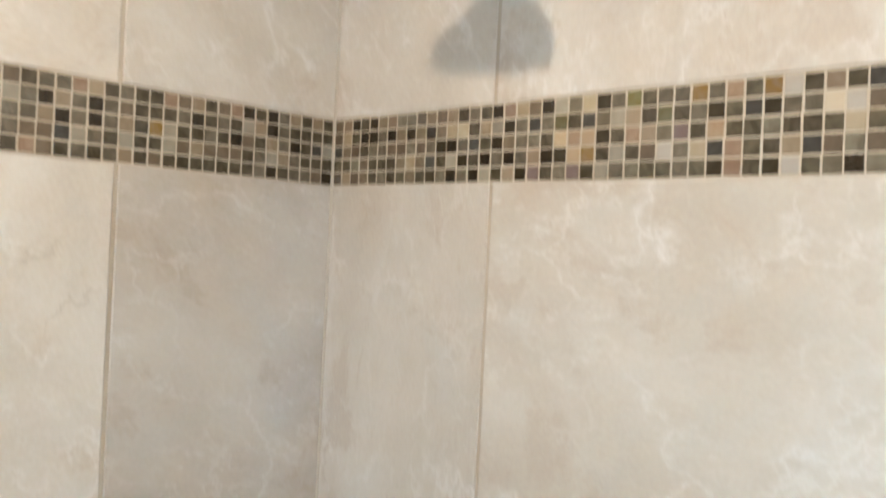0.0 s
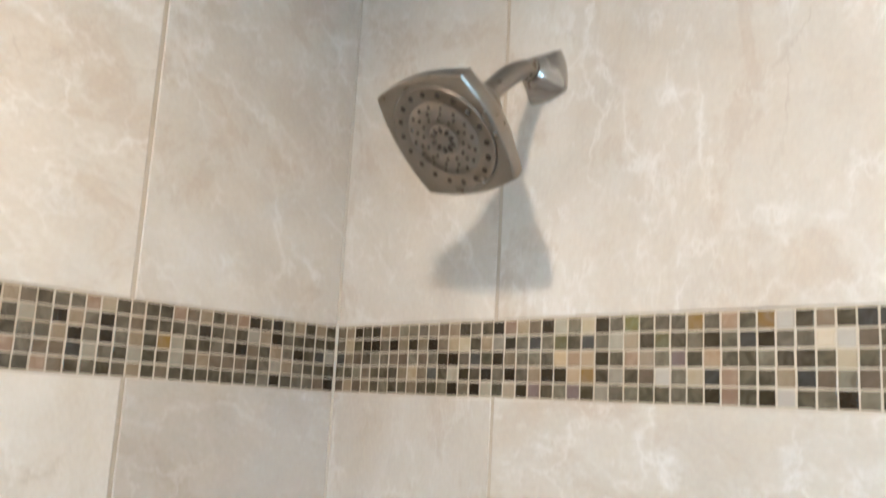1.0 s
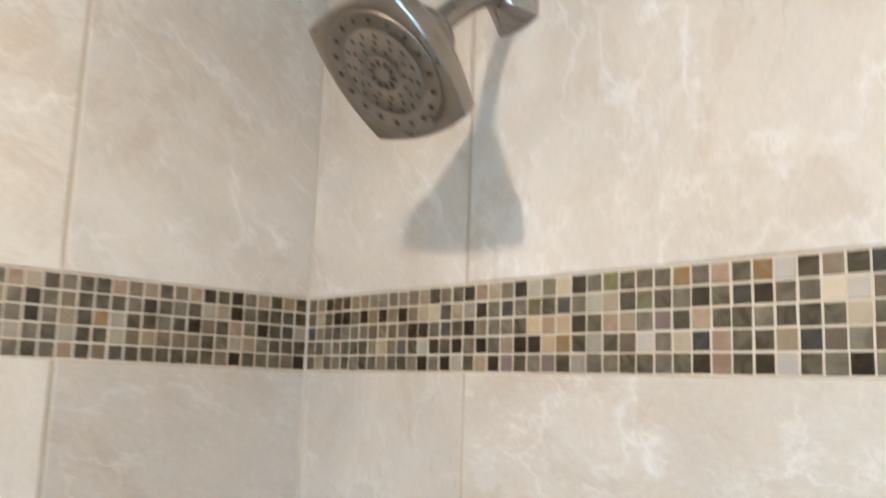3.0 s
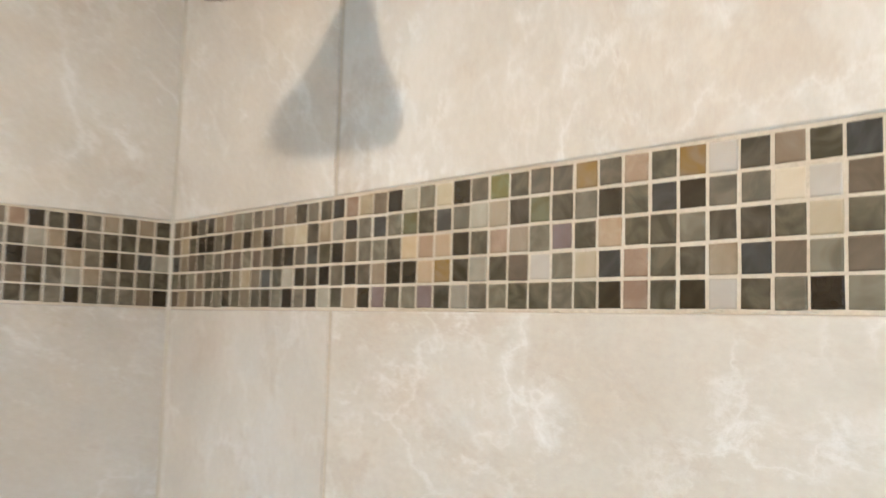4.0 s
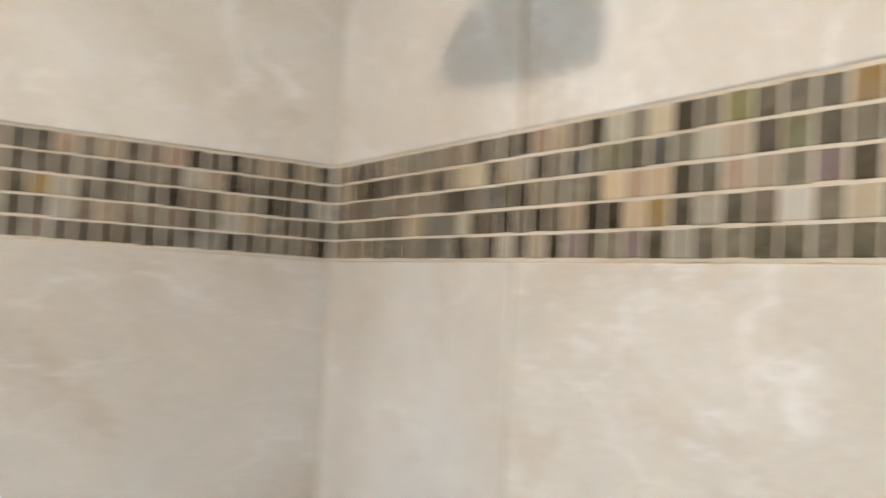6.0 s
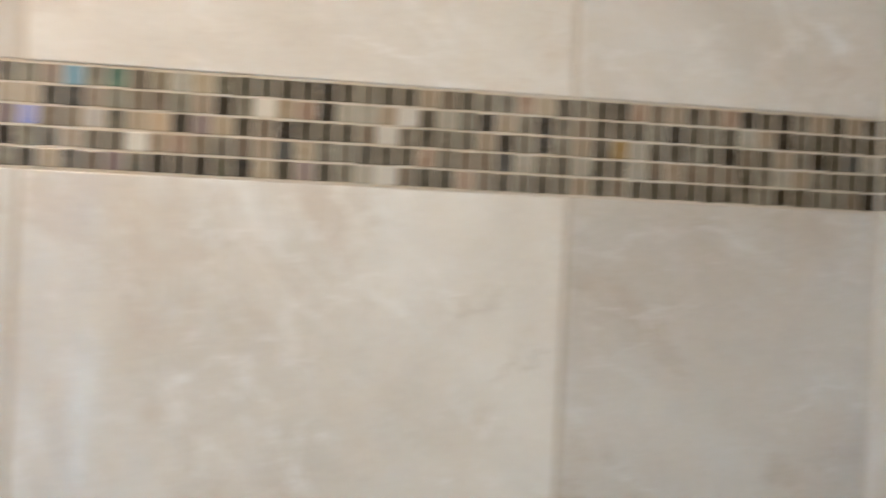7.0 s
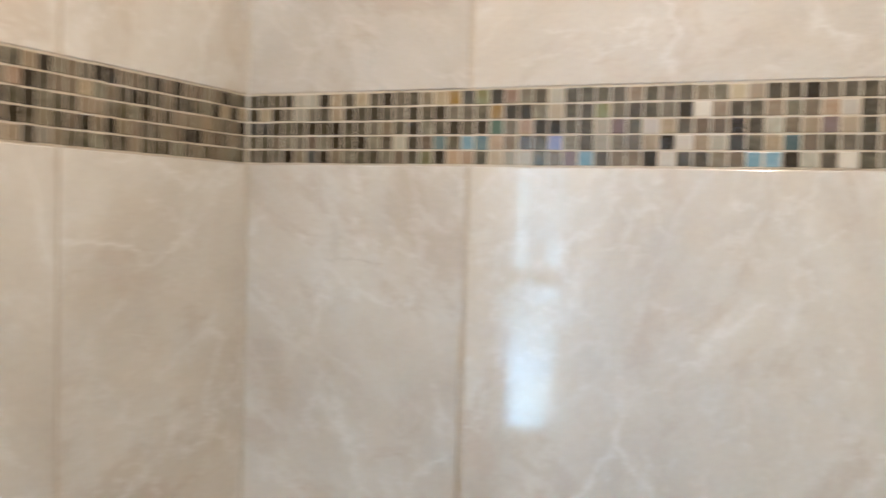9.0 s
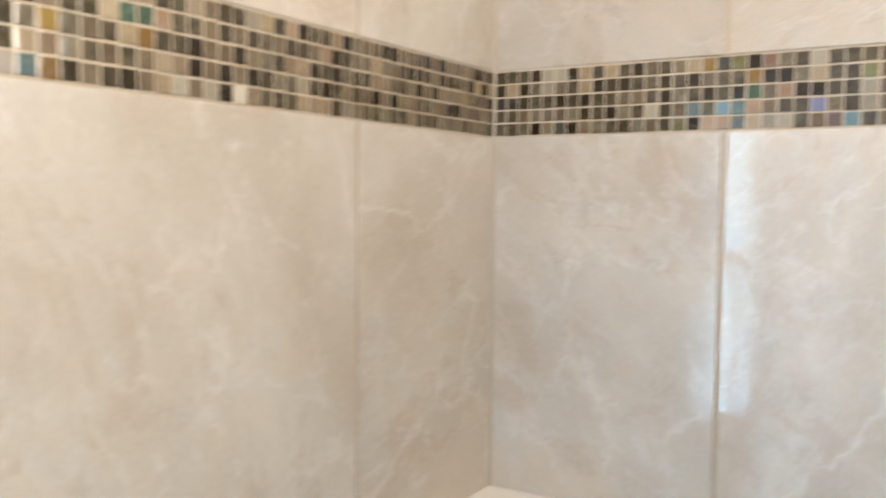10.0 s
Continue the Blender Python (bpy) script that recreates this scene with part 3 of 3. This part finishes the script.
# colour codes of the mosaic, top row first, counted away from a corner
HEAD_ROWS = (
    "tbkdktbgggttbdgdkpbtksgckgndggogpdowdbdu",
    "tbdkkgktktktbcdbskgugndugscdndgkdukggqwt",
    "uttdggttgtgkkgudktggdPPPkdpcgvdpddgdddcd",
    "ddgtdddtbtudskdkgkgbkkPodsdtwgcupddbutgt",
    "tbttdgddtddgkgksdckvdgvdsggddgdkpdkwdgkg",
)
BACK_RIGHT = (
    "dbdbgkdkptdbtpddgdcpggdtbd",
    "ddddgkbsdgdkgdddtgkgbkgsdw",
    "sudkgbdtkdgddsodbgkgkbggdg",
    "dddgbsgdtttbtsddsdgsuttgpd",
    "ktggdkgdddddddtdbgdgdtpddt",
)
BACK_LEFT = (
    "dddksskbdbdkgdtbounkpgdsdddg",
    "dbkgsgdbkdkdgkdkggdokkgcddng",
    "uudddkdkddgtdkgdkdkNgpkkddsv",
    "ddtggtgkdkgdsdtUdCUptddVgdsg",
    "gdgktuktgddgtdnkPpdcssdtvCdt",
)
END_FAR = (
    "kbddkPdbsddtcddbtdcdbdgtd",
    "dkptddtgdtdtddpNNcddbkcgg",
    "gkdkbbdgtkttkddobdtgogddb",
    "tdkdsggdktktkbctdtdsbcdd",
    "sdbcbdddbwkstsbtkdtkoUwdt",
)
BACK_SPOTS = {(4, 52): "C", (4, 53): "C", (3, 51): "U", (1, 43): "c", (1, 44): "c", (1, 45): "b", (2, 43): "V", (0, 39): "N", (0, 41): "C", (1, 48): "w", (1, 49): "p", (2, 50): "b", (2, 49): "v",
              (0, 53): "c", (1, 56): "w", (4, 48): "w", (4, 50): "s", (1, 27): "s", (1, 28): "s", (3, 31): "u", (2, 35): "v", (2, 37): "P", (2, 40): "w"}
COMMON = "ddddddddgggggggtttttkkkbbbsscpuvw"
dice = random.Random(7)


def chip_mesh(code, shape):
    side_len = PITCH - 0.0011 - 0.0003 * shape
    bm = loft(chip_rings(side_len, side_len - 0.0002 * (shape % 2), 0.003, 0.0010), False, True)
    return mesh_from("mosaic_tile", bm, GLASS[code], False)


chips = {(c, k): chip_mesh(c, k) for c in PALETTE for k in range(3)}
CHIP_N = -0.0004


def lay_mosaic(owner, count, position, code_of, single):
    """Five rows of glass chips; those outside the stretch 'single' are joined."""
    verts, faces, index = [], [], []
    codes = list(PALETTE)
    for row in range(ROWS5):
        z = BAND1 - (row + 0.5) * PITCH + 0.0008
        for col in range(count):
            code = code_of(row, col)
            s = position(col) + dice.uniform(-0.0003, 0.0003)
            zz, nn = z + dice.uniform(-0.0002, 0.0002), CHIP_N + dice.uniform(-0.0003, 0.0003)
            k = dice.randrange(3)
            tilt = Matrix.Rotation(dice.uniform(-0.012, 0.012), 4, "X") @ Matrix.Rotation(dice.uniform(-0.012, 0.012), 4, "Y") @ Matrix.Rotation(dice.uniform(-0.014, 0.014), 4, "Z")
            if single[0] <= col < single[1]:
                ob = place(owner, "mosaic_tile", chips[code, k], s, zz, nn)
                ob.matrix_basis = ob.matrix_basis @ tilt
            else:
                me = chips[code, k]
                at = FRAMES[owner] @ Matrix.Translation((s, zz, nn)) @ tilt
                base = len(verts)
                verts += [at @ v.co for v in me.vertices]
                faces += [[base + i for i in p.vertices] for p in me.polygons]
                index += [codes.index(code)] * len(me.polygons)
    if verts:
        me = bpy.data.meshes.new("mosaic_tiles")
        me.from_pydata(verts, [], faces)
        for c in codes:
            me.materials.append(GLASS[c])
        me.polygons.foreach_set("material_index", index)
        ob = new("mosaic_tiles", me)
        ob.parent = owner
        tagged(ob, "strip of small mixed glass mosaic tiles", kind="stuff")


def head_code(row, col):
    line = HEAD_ROWS[row]
    return line[col] if col < len(line) else dice.choice(COMMON)


BACK_COUNT = int((XR - XL) / PITCH)


def back_code(row, col):
    if (row, col) in BACK_SPOTS:
        return BACK_SPOTS[row, col]
    if col < len(BACK_RIGHT[row]):
        return BACK_RIGHT[row][col]
    far = BACK_COUNT - 1 - col
    return BACK_LEFT[row][far] if far < len(BACK_LEFT[row]) else dice.choice(COMMON)


def end_code(row, col):
    if col < 18:
        return dice.choice("dddgggttttkkbb")
    return END_FAR[row][col - 18] if col - 18 < len(END_FAR[row]) else dice.choice(COMMON)


BACK_STEP = (XR - XL - 0.002) / BACK_COUNT
lay_mosaic(wall_head, 58, lambda c: (c + 0.5) * PITCH + 0.001, head_code, (0, 58))
lay_mosaic(wall_back, BACK_COUNT, lambda c: XR - 0.001 - (c + 0.5) * BACK_STEP, back_code, (30, 90))
lay_mosaic(wall_end, 58, lambda c: YB - 0.001 - (c + 0.5) * PITCH, end_code, (0, 58))


def grout_crumbs(owner, s0, s1, seed):
    """Uneven grout left along the lower edge of the mosaic."""
    rand = random.Random(seed)
    bm = bmesh.new()
    for edge in (BAND0 - 0.0006,):
        at = s0
        while at < s1:
            long = rand.uniform(0.004, 0.016)
            if rand.random() < 0.6:
                z = edge + rand.uniform(-0.0006, 0.0006)
                steps = 5
                rings = []
                for i in range(steps + 1):
                    u = i / steps
                    fat = math.sin(math.pi * (0.08 + 0.84 * u)) * rand.uniform(0.7, 1.2)
                    h, d = 0.0010 * fat, 0.0005 * fat
                    rings.append([(at + long * u, z - h, -0.0012), (at + long * u, z - h * 0.4, -0.0008 + d), (at + long * u, z + h * 0.4, -0.0008 + d), (at + long * u, z + h, -0.0012)])
                loft(rings, True, True, bm)
            at += long + rand.uniform(0.0, 0.02)
    ob = part("grout_crumbs", bm, PALE_GROUT, owner, "uneven pale grout left along the mosaic", True)
    ob.matrix_basis = FRAMES[owner]
    tagged(ob, "uneven pale grout left along the mosaic", kind="stuff")


grout_crumbs(wall_head, 0.01, YB - YF - 0.01, 11)
grout_crumbs(wall_back, XL + 0.01, XR - 0.01, 12)
grout_crumbs(wall_end, YF + 0.01, YB - 0.01, 13)
